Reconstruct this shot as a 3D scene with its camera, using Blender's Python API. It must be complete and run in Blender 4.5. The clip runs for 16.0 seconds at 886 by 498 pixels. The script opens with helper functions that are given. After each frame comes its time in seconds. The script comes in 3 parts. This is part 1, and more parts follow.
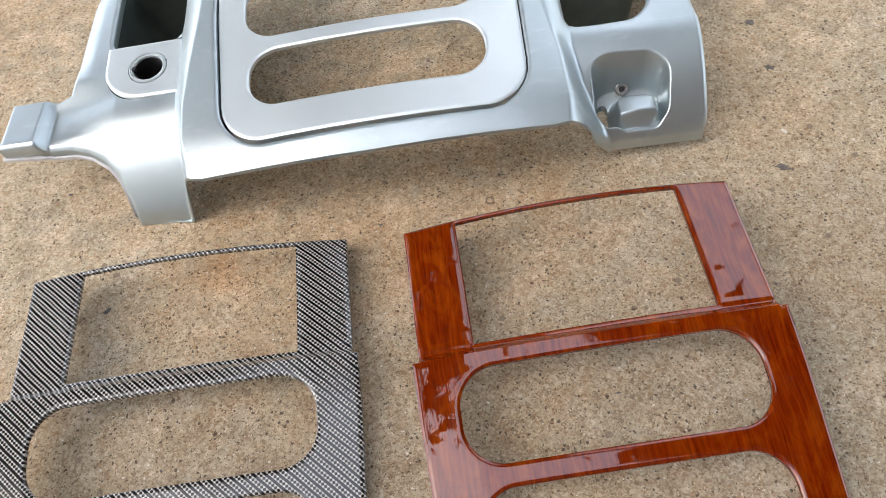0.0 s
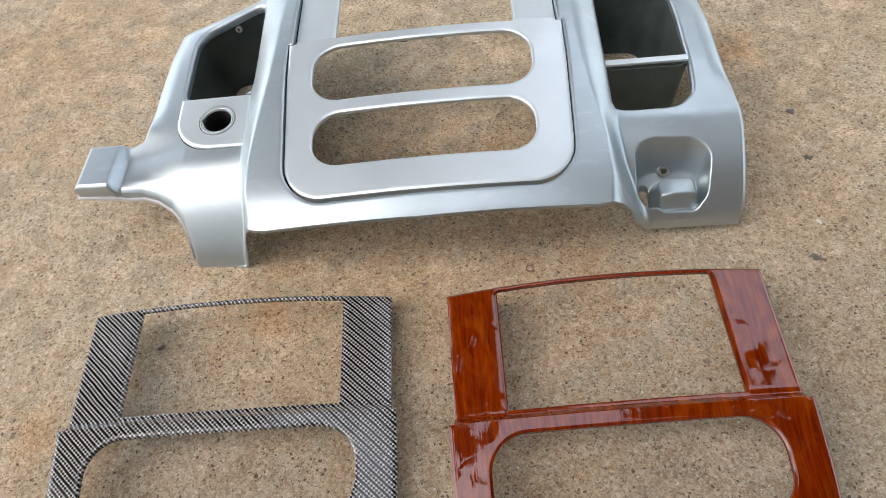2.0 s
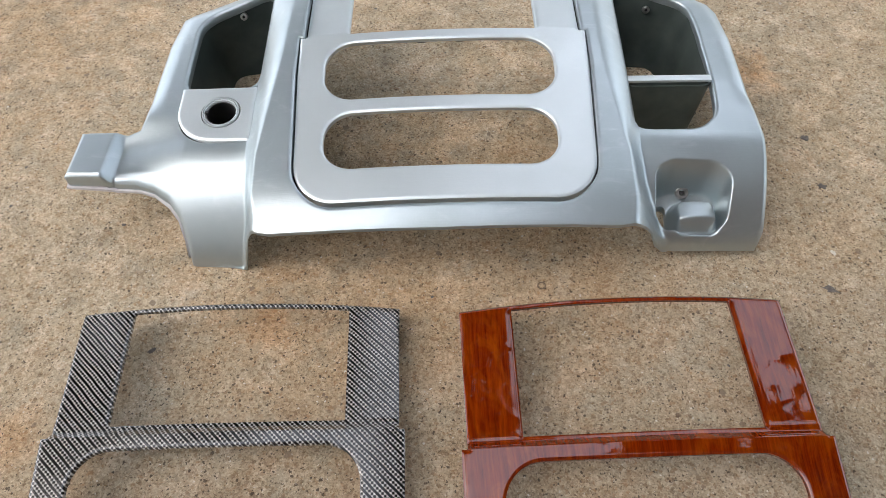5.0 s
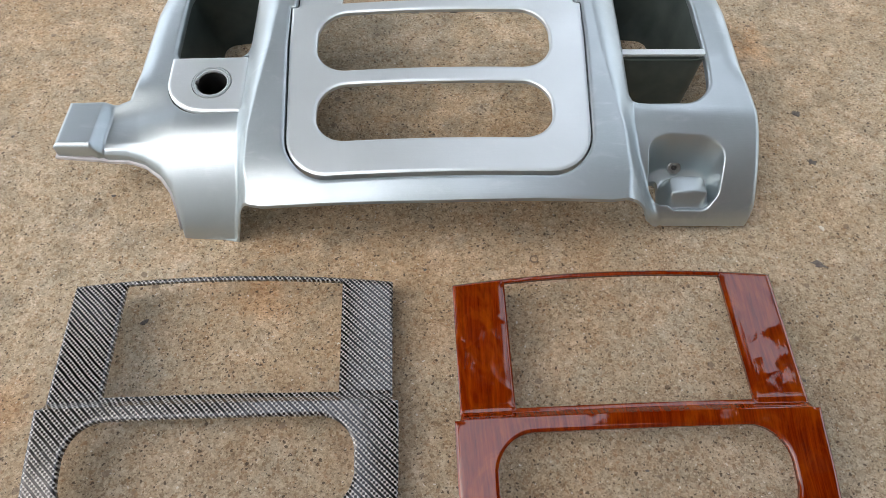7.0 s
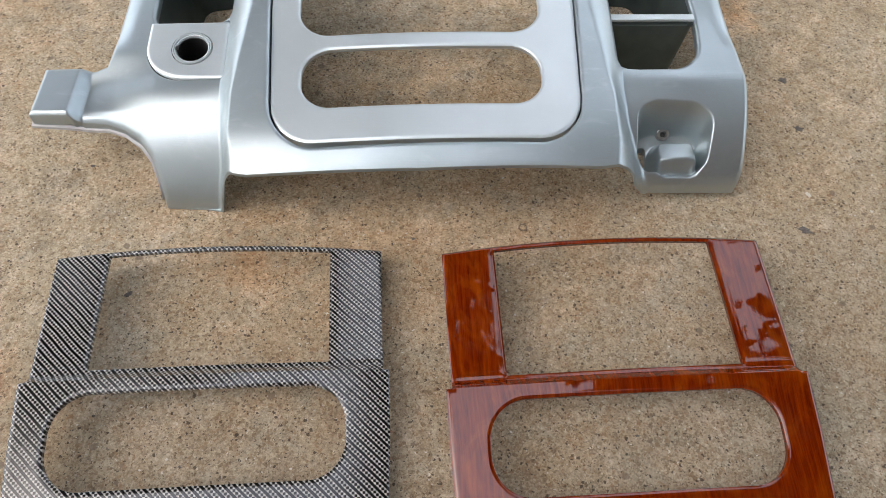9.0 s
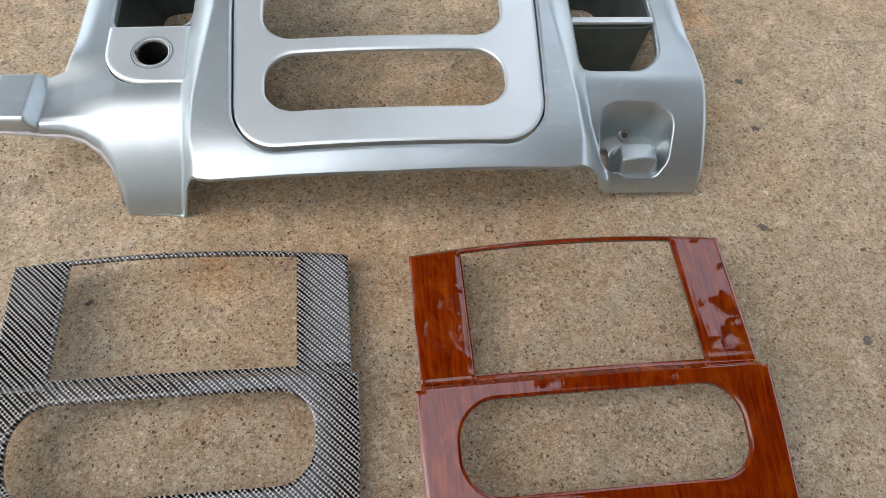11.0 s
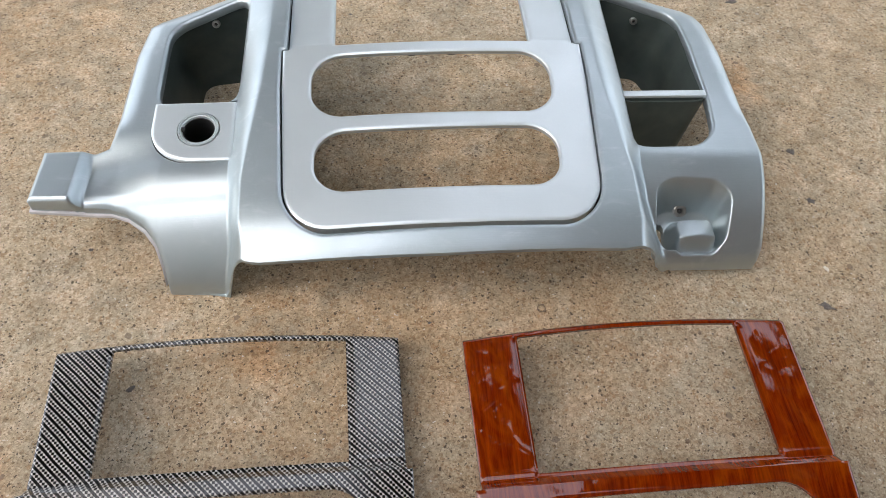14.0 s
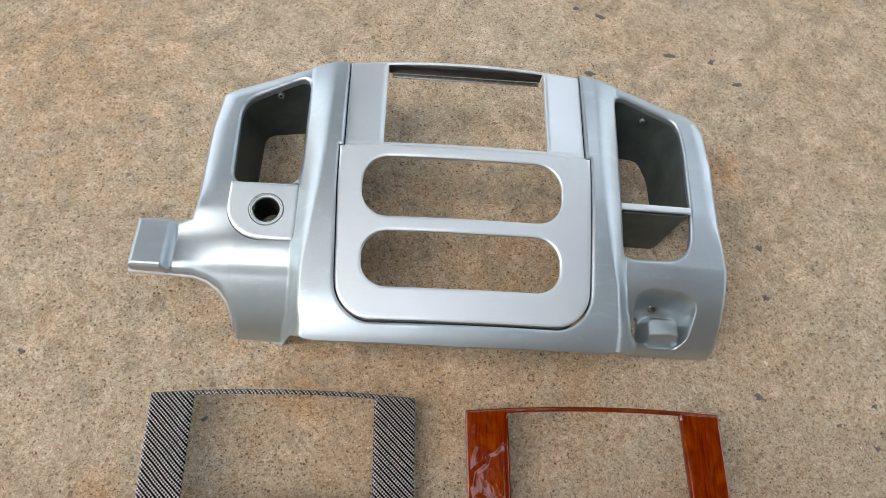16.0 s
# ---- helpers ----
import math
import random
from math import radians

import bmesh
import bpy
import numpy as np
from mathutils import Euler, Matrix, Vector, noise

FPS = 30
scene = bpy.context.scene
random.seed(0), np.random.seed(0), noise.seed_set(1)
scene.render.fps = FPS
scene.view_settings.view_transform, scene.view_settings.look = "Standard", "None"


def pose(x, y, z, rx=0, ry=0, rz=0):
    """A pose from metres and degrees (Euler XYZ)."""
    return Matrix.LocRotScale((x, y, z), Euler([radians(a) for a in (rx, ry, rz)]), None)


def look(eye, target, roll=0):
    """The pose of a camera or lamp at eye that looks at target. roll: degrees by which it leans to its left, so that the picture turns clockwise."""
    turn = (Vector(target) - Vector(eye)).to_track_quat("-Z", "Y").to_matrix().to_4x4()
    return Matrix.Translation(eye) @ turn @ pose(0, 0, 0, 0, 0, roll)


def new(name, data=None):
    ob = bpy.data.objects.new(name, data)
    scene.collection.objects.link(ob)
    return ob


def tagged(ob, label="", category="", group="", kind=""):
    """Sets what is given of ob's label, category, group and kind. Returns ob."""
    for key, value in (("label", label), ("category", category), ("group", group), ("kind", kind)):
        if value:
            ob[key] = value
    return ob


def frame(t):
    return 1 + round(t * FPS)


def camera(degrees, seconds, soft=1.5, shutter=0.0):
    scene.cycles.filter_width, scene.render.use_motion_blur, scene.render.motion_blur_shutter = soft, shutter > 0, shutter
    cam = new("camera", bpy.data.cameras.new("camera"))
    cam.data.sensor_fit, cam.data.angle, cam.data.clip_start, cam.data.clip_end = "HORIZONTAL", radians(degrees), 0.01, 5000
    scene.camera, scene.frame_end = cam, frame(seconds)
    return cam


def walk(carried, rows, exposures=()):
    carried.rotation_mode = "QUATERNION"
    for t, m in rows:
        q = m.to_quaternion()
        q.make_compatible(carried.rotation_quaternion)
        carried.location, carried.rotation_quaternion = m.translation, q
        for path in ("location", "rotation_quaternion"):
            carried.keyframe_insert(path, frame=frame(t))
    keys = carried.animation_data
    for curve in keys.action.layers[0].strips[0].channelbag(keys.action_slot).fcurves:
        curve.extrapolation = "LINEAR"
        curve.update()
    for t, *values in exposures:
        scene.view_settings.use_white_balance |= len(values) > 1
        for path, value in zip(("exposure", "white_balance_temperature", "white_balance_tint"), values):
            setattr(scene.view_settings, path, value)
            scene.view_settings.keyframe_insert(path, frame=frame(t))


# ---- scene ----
cam = camera(63.0, 16.0, soft=0.6)
PATH = [
    (0, (-0.018, 0.137, 0.57), (-0.113, 1.251, -1.088), -11.4),
    (0.5, (-0.021, 0.147, 0.587), (-0.1, 1.289, -1.053), -9.7),
    (1, (-0.028, 0.129, 0.615), (-0.178, 1.299, -0.999), -12.3),
    (1.5, (-0.036, 0.133, 0.61), (-0.192, 1.276, -1.023), -9.6),
    (2, (-0.031, 0.143, 0.617), (-0.184, 1.332, -0.983), -9.3),
    (2.5, (-0.042, 0.142, 0.616), (-0.152, 1.395, -0.94), -4.2),
    (3, (-0.063, 0.146, 0.63), (-0.175, 1.363, -0.953), -3.3),
    (3.5, (-0.09, 0.161, 0.62), (-0.179, 1.396, -0.95), -3.4),
    (4, (-0.085, 0.181, 0.616), (-0.134, 1.362, -0.997), -1.5),
    (4.2, (-0.08, 0.176, 0.609), (-0.136, 1.368, -0.996), -2.5),
    (6.3, (-0.079, 0.173, 0.609), (-0.084, 1.311, -1.036), -0.3),
    (6.5, (-0.078, 0.173, 0.609), (-0.068, 1.31, -1.037), -0.0),
    (7, (-0.086, 0.173, 0.61), (-0.101, 1.288, -1.051), -0.7),
    (7.5, (-0.093, 0.169, 0.605), (-0.073, 1.271, -1.064), 0.4),
    (8, (-0.096, 0.169, 0.601), (-0.036, 1.244, -1.084), 2.1),
    (8.5, (-0.089, 0.172, 0.601), (-0.029, 1.224, -1.099), 1.6),
    (9, (-0.094, 0.172, 0.602), (-0.055, 1.226, -1.097), 1.3),
    (9.2, (-0.097, 0.168, 0.601), (-0.055, 1.232, -1.092), 1.3),
    (11.3, (-0.093, 0.171, 0.603), (0.046, 1.23, -1.088), 4.6),
    (11.5, (-0.091, 0.175, 0.606), (0.038, 1.237, -1.084), 3.8),
    (12, (-0.089, 0.173, 0.61), (0.079, 1.284, -1.045), 5.3),
    (12.5, (-0.095, 0.169, 0.608), (0.051, 1.28, -1.048), 4.8),
    (13, (-0.108, 0.173, 0.607), (0.023, 1.268, -1.062), 5.1),
    (13.5, (-0.123, 0.183, 0.606), (-0.006, 1.296, -1.051), 5.1),
    (14, (-0.132, 0.216, 0.602), (-0.024, 1.372, -1.027), 3.1),
    (14.5, (-0.162, 0.238, 0.58), (0.06, 1.422, -1.017), 10.4),
    (14.7, (-0.173, 0.228, 0.568), (0.167, 1.393, -1.021), 18.1),
    (14.8, (-0.183, 0.208, 0.564), (0.168, 1.365, -1.029), 19.9),
    (15, (-0.183, 0.169, 0.625), (0.168, 1.164, -1.074), 27.1),
    (15.1, (-0.198, 0.165, 0.672), (0.167, 1.065, -1.076), 30.4),
    (15.2, (-0.221, 0.176, 0.721), (0.147, 1.019, -1.055), 31.4),
    (15.3, (-0.222, 0.169, 0.761), (0.12, 1.016, -1.018), 30.1),
    (15.4, (-0.231, 0.168, 0.788), (0.061, 0.997, -1.009), 26.5),
    (15.5, (-0.238, 0.219, 0.824), (0.04, 0.989, -1.001), 25.6),
    (15.7, (-0.217, 0.263, 0.851), (-0.043, 1.091, -0.962), 15.8),
    (15.8, (-0.212, 0.291, 0.846), (-0.011, 1.145, -0.951), 15.9),
    (16, (-0.167, 0.319, 0.843), (-0.053, 1.203, -0.948), 10.7),
]
walk(cam, [(t, look(eye, target, roll)) for t, eye, target, roll in PATH],
     exposures=[(0, 0.26), (0.6, 0.18), (1, 0.10), (2, 0.05), (3.5, 0.0), (7, -0.07), (9, -0.10), (14.5, -0.06), (15, -0.12), (16, -0.11)])

# ---- light ----
world = bpy.data.worlds.new("overcast_sky")
scene.world = world
world.use_nodes = True
wn, wl = world.node_tree.nodes, world.node_tree.links
sky = wn.new("ShaderNodeTexSky")
sky.sky_type = "NISHITA"
sky.sun_disc = False
sky.sun_elevation, sky.sun_rotation = radians(50), radians(-105)
sky.air_density, sky.dust_density, sky.ozone_density = 1.0, 3.0, 1.0
wn["Background"].inputs["Strength"].default_value = 0.56
# cloud cover: most of the sky is an even pale grey
cloud_mix = wn.new("ShaderNodeMix")
cloud_mix.data_type = "RGBA"
cloud_mix.inputs[0].default_value = 0.65
cloud_mix.inputs[7].default_value = (5.0, 5.15, 5.55, 1)
wl.new(sky.outputs["Color"], cloud_mix.inputs[6])
wl.new(cloud_mix.outputs[2], wn["Background"].inputs["Color"])

sun = bpy.data.lights.new("sun", "SUN")
sun.energy, sun.angle, sun.color = 0.38, radians(50), (1.0, 0.96, 0.89)
sun_ob = new("sun", sun)
sun_ob.matrix_world = look((-2.75, -0.15, 4.1), (0, 0.6, 0))

# ---- materials ----


def material(name):
    m = bpy.data.materials.new(name)
    m.use_nodes = True
    nt = m.node_tree
    return m, nt, nt.nodes["Principled BSDF"]


def node(nt, kind, **inputs):
    n = nt.nodes.new(kind)
    for key, value in inputs.items():
        n.inputs[key.replace("_", " ")].default_value = value
    return n


def coords(nt, scale=(1, 1, 1), rot=(0, 0, 0)):
    tc = nt.nodes.new("ShaderNodeTexCoord")
    mp = nt.nodes.new("ShaderNodeMapping")
    mp.inputs["Scale"].default_value = scale
    mp.inputs["Rotation"].default_value = [radians(a) for a in rot]
    nt.links.new(tc.outputs["Object"], mp.inputs["Vector"])
    return mp.outputs["Vector"]


def noise_tex(nt, vec, scale, detail=3.0, rough=0.55, distortion=0.0):
    n = node(nt, "ShaderNodeTexNoise", Scale=scale, Detail=detail, Roughness=rough, Distortion=distortion)
    nt.links.new(vec, n.inputs["Vector"])
    return n.outputs["Fac"]


def ramp(nt, fac, stops):
    n = nt.nodes.new("ShaderNodeValToRGB")
    els = n.color_ramp.elements
    while len(els) < len(stops):
        els.new(0.5)
    for e, (p, c) in zip(els, stops):
        e.position, e.color = p, (*c, 1) if len(c) == 3 else c
    nt.links.new(fac, n.inputs["Fac"])
    return n.outputs["Color"]


def mix(nt, a, b, fac, mode="MIX"):
    n = nt.nodes.new("ShaderNodeMix")
    n.data_type, n.blend_type = "RGBA", mode
    for sock, v in ((n.inputs[6], a), (n.inputs[7], b), (n.inputs[0], fac)):
        if isinstance(v, (tuple, list)):
            sock.default_value = (*v, 1)
        elif isinstance(v, float):
            sock.default_value = v
        else:
            nt.links.new(v, sock)
    return n.outputs[2]


def maths(nt, op, a, b=0.0, c=0.0):
    n = nt.nodes.new("ShaderNodeMath")
    n.operation = op
    for sock, v in zip(n.inputs, (a, b, c)):
        if isinstance(v, (int, float)):
            sock.default_value = v
        else:
            nt.links.new(v, sock)
    return n.outputs[0]


def bump(nt, bsdf, height, strength, distance, sock="Normal", before=None):
    n = node(nt, "ShaderNodeBump", Strength=strength, Distance=distance)
    nt.links.new(height, n.inputs["Height"])
    if before is not None:
        nt.links.new(before, n.inputs["Normal"])
    if bsdf is not None:
        nt.links.new(n.outputs["Normal"], bsdf.inputs[sock])
    return n.outputs["Normal"]


def silver_paint(name, base, rough, green, metal):
    m, nt, b = material(name)
    v = coords(nt)
    brush = noise_tex(nt, coords(nt, (60, 900, 200)), 1.0, 2.0)
    cloud = noise_tex(nt, v, 14.0, 3.0)
    fleck = noise_tex(nt, v, 1400.0, 1.0)
    c1 = mix(nt, base, green, ramp(nt, cloud, [(0.35, (0, 0, 0)), (0.7, (1, 1, 1))]))
    c2 = mix(nt, c1, tuple(min(1.0, 1.18 * c) for c in base), ramp(nt, fleck, [(0.5, (0, 0, 0)), (0.75, (0.5, 0.5, 0.5))]))
    # dried polish and rubbed streaks
    streak = noise_tex(nt, coords(nt, (1.0, 2.6, 1.0), (0, 0, 25)), 16.0, 6.0, 0.7, 1.6)
    c3 = mix(nt, c2, (0.74, 0.77, 0.77), ramp(nt, streak, [(0.56, (0, 0, 0)), (0.76, (0.34, 0.34, 0.34))]))
    nt.links.new(c3, b.inputs["Base Color"])
    b.inputs["Metallic"].default_value = metal
    r = node(nt, "ShaderNodeMapRange", From_Min=0.3, From_Max=0.7, To_Min=rough - 0.05, To_Max=rough + 0.07)
    nt.links.new(cloud, r.inputs["Value"])
    nt.links.new(r.outputs["Result"], b.inputs["Roughness"])
    dent = noise_tex(nt, coords(nt, (1.0, 0.5, 1.0)), 45.0, 4.0, 0.6)
    bump(nt, b, brush, 0.17, 0.0004, before=bump(nt, None, dent, 0.10, 0.0025))
    return m


housing_paint = silver_paint("satin_silver_green_paint", (0.455, 0.508, 0.527), 0.385, (0.405, 0.462, 0.474), 0.85)
bezel_paint = silver_paint("brushed_silver_paint", (0.66, 0.71, 0.72), 0.42, (0.62, 0.67, 0.68), 0.7)
dark_liner, _nt, _b = material("dark_green_grey_plastic")
_c = noise_tex(_nt, coords(_nt), 30.0, 3.0)
_nt.links.new(ramp(_nt, _c, [(0.3, (0.055, 0.072, 0.067)), (0.7, (0.095, 0.116, 0.108))]), _b.inputs["Base Color"])
_b.inputs["Roughness"].default_value, _b.inputs["Metallic"].default_value = 0.42, 0.35
black_plastic, _nt, _b = material("black_plastic")
_c = noise_tex(_nt, coords(_nt), 60.0, 3.0)
_nt.links.new(ramp(_nt, _c, [(0.3, (0.012, 0.012, 0.012)), (0.7, (0.03, 0.03, 0.028))]), _b.inputs["Base Color"])
_b.inputs["Roughness"].default_value = 0.5
bare_metal, _nt, _b = material("worn_zinc_metal")
_c = noise_tex(_nt, coords(_nt), 200.0, 3.0)
_nt.links.new(ramp(_nt, _c, [(0.3, (0.35, 0.35, 0.33)), (0.7, (0.62, 0.62, 0.6))]), _b.inputs["Base Color"])
_b.inputs["Roughness"].default_value, _b.inputs["Metallic"].default_value = 0.32, 1.0
pale_edge, _nt, _b = material("pale_primer_edge")
_c = noise_tex(_nt, coords(_nt), 80.0, 3.0)
_nt.links.new(ramp(_nt, _c, [(0.3, (0.55, 0.53, 0.53)), (0.7, (0.7, 0.68, 0.68))]), _b.inputs["Base Color"])
_b.inputs["Roughness"].default_value = 0.45


def wood_material():
    m, nt, b = material("lacquered_mahogany")
    warp = noise_tex(nt, coords(nt), 9.0, 2.0, 0.5, 0.4)
    v = coords(nt, (380, 22, 40))
    add = nt.nodes.new("ShaderNodeVectorMath")
    add.operation = "ADD"
    cmb = nt.nodes.new("ShaderNodeCombineXYZ")
    nt.links.new(maths(nt, "MULTIPLY", warp, 4.0), cmb.inputs["X"])
    nt.links.new(v, add.inputs[0])
    nt.links.new(cmb.outputs["Vector"], add.inputs[1])
    grain = noise_tex(nt, add.outputs["Vector"], 1.0, 4.0, 0.65)
    burl = noise_tex(nt, coords(nt, (1.6, 0.7, 1)), 24.0, 4.0, 0.6, 1.0)
    c = ramp(nt, grain, [(0.30, (0.072, 0.0050, 0.0004)), (0.48, (0.122, 0.0110, 0.0005)), (0.70, (0.185, 0.023, 0.0007))])
    c = mix(nt, c, (0.30, 0.058, 0.002), ramp(nt, burl, [(0.50, (0, 0, 0)), (0.75, (0.5, 0.5, 0.5))]))
    c = mix(nt, c, (0.03, 0.004, 0.002), ramp(nt, noise_tex(nt, coords(nt, (900, 75, 60)), 1.0, 2.0), [(0.60, (0, 0, 0)), (0.74, (0.30, 0.30, 0.30))]))
    nt.links.new(c, b.inputs["Base Color"])
    b.inputs["Roughness"].default_value = 0.22
    b.inputs["Specular IOR Level"].default_value = 0.0
    b.inputs["Coat Weight"].default_value = 1.0
    b.inputs["Coat Roughness"].default_value = 0.008
    b.inputs["Coat IOR"].default_value = 1.58
    lump = noise_tex(nt, coords(nt, (1.0, 0.6, 1.0)), 34.0, 1.5, 0.45, 0.3)
    fine = noise_tex(nt, coords(nt, (420, 40, 100)), 1.0, 2.0)
    n1 = bump(nt, None, lump, 0.05, 0.004)
    n2 = bump(nt, b, fine, 0.03, 0.0005, before=n1)
    nt.links.new(n2, b.inputs["Coat Normal"])
    return m


def carbon_material():
    m, nt, b = material("woven_carbon_fibre")
    tc = nt.nodes.new("ShaderNodeTexCoord")
    sep = nt.nodes.new("ShaderNodeSeparateXYZ")
    nt.links.new(tc.outputs["Object"], sep.inputs["Vector"])
    p = 0.0021
    wob = maths(nt, "MULTIPLY", noise_tex(nt, coords(nt), 30.0, 2.0), 0.0012)
    u = maths(nt, "DIVIDE", maths(nt, "ADD", sep.outputs["X"], wob), p)
    w = maths(nt, "DIVIDE", maths(nt, "ADD", sep.outputs["Y"], wob), p)
    k = maths(nt, "FLOORED_MODULO", maths(nt, "ADD", maths(nt, "FLOOR", u), maths(nt, "FLOOR", w)), 4.0)
    fu, fw = maths(nt, "FRACT", u), maths(nt, "FRACT", w)
    hw = maths(nt, "MULTIPLY", maths(nt, "MULTIPLY", fw, maths(nt, "SUBTRACT", 1.0, fw)), 4.0)
    hu = maths(nt, "MULTIPLY", maths(nt, "MULTIPLY", fu, maths(nt, "SUBTRACT", 1.0, fu)), 4.0)
    dome = maths(nt, "MULTIPLY", hw, hu)
    # pale diagonal bands, parted by dark lines of tows, with a dark tow crossing at every second cell of a band
    run = maths(nt, "FLOORED_MODULO", maths(nt, "ADD", maths(nt, "ADD", u, w), 2.0), 4.0)
    away = maths(nt, "ABSOLUTE", maths(nt, "SUBTRACT", run, 2.0))
    third = maths(nt, "GREATER_THAN", k, 2.5)
    away = maths(nt, "SUBTRACT", away, maths(nt, "MULTIPLY", maths(nt, "MULTIPLY", third, dome), 0.5))
    band = ramp(nt, away, [(0.56, (0, 0, 0)), (0.94, (1, 1, 1))])
    crossing = maths(nt, "MULTIPLY", maths(nt, "COMPARE", k, 1.0, 0.3), maths(nt, "SMOOTH_MIN", maths(nt, "MULTIPLY", dome, 6.0), 1.0, 0.12))
    weft = maths(nt, "MULTIPLY", band, maths(nt, "SUBTRACT", 1.0, crossing))
    light = mix(nt, (0.15, 0.143, 0.133), (0.47, 0.45, 0.42), maths(nt, "POWER", dome, 0.5))
    nt.links.new(mix(nt, (0.003, 0.003, 0.0028), light, weft), b.inputs["Base Color"])
    b.inputs["Roughness"].default_value = 0.35
    b.inputs["Specular IOR Level"].default_value = 0.05
    b.inputs["Coat Weight"].default_value = 1.0
    b.inputs["Coat Roughness"].default_value = 0.015
    b.inputs["Coat IOR"].default_value = 1.53
    lump = noise_tex(nt, coords(nt), 45.0, 2.0)
    n1 = bump(nt, b, lump, 0.06, 0.002)
    nt.links.new(bump(nt, None, dome, 0.05, 0.0003, before=n1), b.inputs["Coat Normal"])
    return m


# rust and brown are stains; grey is greyer concrete with near-side shade painted in
RUST, BROWN, GREY_SHADE = (1.12, 0.72, 0.40), (0.95, 0.80, 0.66), (0.70, 0.70, 0.72)
STAINS_AND_SHADE = [(-0.270, 0.540, 0.045, RUST, 0.28), (-0.480, 0.415, 0.035, RUST, 0.32), (0.275, 0.885, 0.050, RUST, 0.5), (-0.10, 0.58, 0.34, BROWN, 0.6),
          (-0.66, 0.95, 0.25, BROWN, 0.45), (0.14, 0.32, 0.40, GREY_SHADE, 0.8), (-0.32, 0.27, 0.32, GREY_SHADE, 0.8), (0.46, 0.40, 0.30, GREY_SHADE, 0.55)]


def concrete_material():
    m, nt, b = material("sandy_exposed_concrete")
    v = coords(nt)
    vor = node(nt, "ShaderNodeTexVoronoi", Scale=640.0, Randomness=1.0)
    nt.links.new(v, vor.inputs["Vector"])
    sepc = nt.nodes.new("ShaderNodeSeparateColor")
    nt.links.new(vor.outputs["Color"], sepc.inputs["Color"])
    grains = ramp(nt, sepc.outputs["Red"], [(0.0, (0.065, 0.048, 0.030)), (0.15, (0.215, 0.168, 0.110)), (0.45, (0.408, 0.346, 0.238)), (0.8, (0.525, 0.458, 0.330)), (1.0, (0.74, 0.670, 0.51))])
    fine = noise_tex(nt, v, 620.0, 5.0, 0.8)
    sand = noise_tex(nt, v, 210.0, 5.0, 0.75)
    c = mix(nt, grains, (0.435, 0.372, 0.265), 0.62)
    c = mix(nt, c, ramp(nt, fine, [(0.37, (0.08, 0.07, 0.06)), (0.50, (0.5, 0.5, 0.5)), (0.63, (0.92, 0.92, 0.91))]), 0.28, "OVERLAY")
    c = mix(nt, c, ramp(nt, sand, [(0.36, (0.24, 0.22, 0.20)), (0.50, (0.5, 0.5, 0.5)), (0.66, (0.74, 0.74, 0.74))]), 0.34, "OVERLAY")
    spk = node(nt, "ShaderNodeTexVoronoi", Scale=330.0, Randomness=1.0)
    nt.links.new(v, spk.inputs["Vector"])
    ssp = nt.nodes.new("ShaderNodeSeparateColor")
    nt.links.new(spk.outputs["Color"], ssp.inputs["Color"])
    c = mix(nt, c, ramp(nt, ssp.outputs["Blue"], [(0.0, (0.10, 0.062, 0.035)), (0.5, (0.34, 0.20, 0.10)), (1.0, (0.26, 0.20, 0.14))]), ramp(nt, ssp.outputs["Red"], [(0.80, (0, 0, 0)), (0.90, (0.45, 0.45, 0.45))]))
    c = mix(nt, c, (0.66, 0.58, 0.43), ramp(nt, ssp.outputs["Green"], [(0.86, (0, 0, 0)), (0.96, (0.4, 0.4, 0.4))]))
    clump = noise_tex(nt, v, 75.0, 6.0, 0.72, 0.4)
    c = mix(nt, c, (0.30, 0.175, 0.075), ramp(nt, clump, [(0.50, (0, 0, 0)), (0.68, (0.28, 0.28, 0.28))]))
    c = mix(nt, c, (0.56, 0.50, 0.385), ramp(nt, clump, [(0.32, (0.40, 0.40, 0.40)), (0.47, (0, 0, 0))]))
    big = noise_tex(nt, v, 5.0, 4.0, 0.6)
    mid = noise_tex(nt, v, 26.0, 4.0, 0.6)
    c = mix(nt, c, (1.0, 0.83, 0.64), ramp(nt, big, [(0.42, (0, 0, 0)), (0.66, (0.34, 0.34, 0.34))]), "MULTIPLY")
    c = mix(nt, c, (0.66, 0.68, 0.70), ramp(nt, mid, [(0.46, (0, 0, 0)), (0.70, (0.85, 0.85, 0.85))]), "MULTIPLY")
    patch = noise_tex(nt, v, 17.0, 6.0, 0.7, 0.3)
    c = mix(nt, c, (1.26, 1.26, 1.30), ramp(nt, patch, [(0.50, (0, 0, 0)), (0.64, (0.85, 0.85, 0.85))]), "MULTIPLY")
    rust = noise_tex(nt, v, 11.0, 5.0, 0.65, 0.6)
    c = mix(nt, c, (0.36, 0.18, 0.07), ramp(nt, rust, [(0.58, (0, 0, 0)), (0.76, (0.26, 0.26, 0.26))]))
    for sx, sy, sr, col, amt in STAINS_AND_SHADE:
        dist = node(nt, "ShaderNodeVectorMath")
        dist.operation = "DISTANCE"
        nt.links.new(v, dist.inputs[0])
        dist.inputs[1].default_value = (sx, sy, 0)
        dd = maths(nt, "ADD", maths(nt, "DIVIDE", dist.outputs["Value"], sr), maths(nt, "MULTIPLY", maths(nt, "SUBTRACT", mid, 0.5), 2.2))
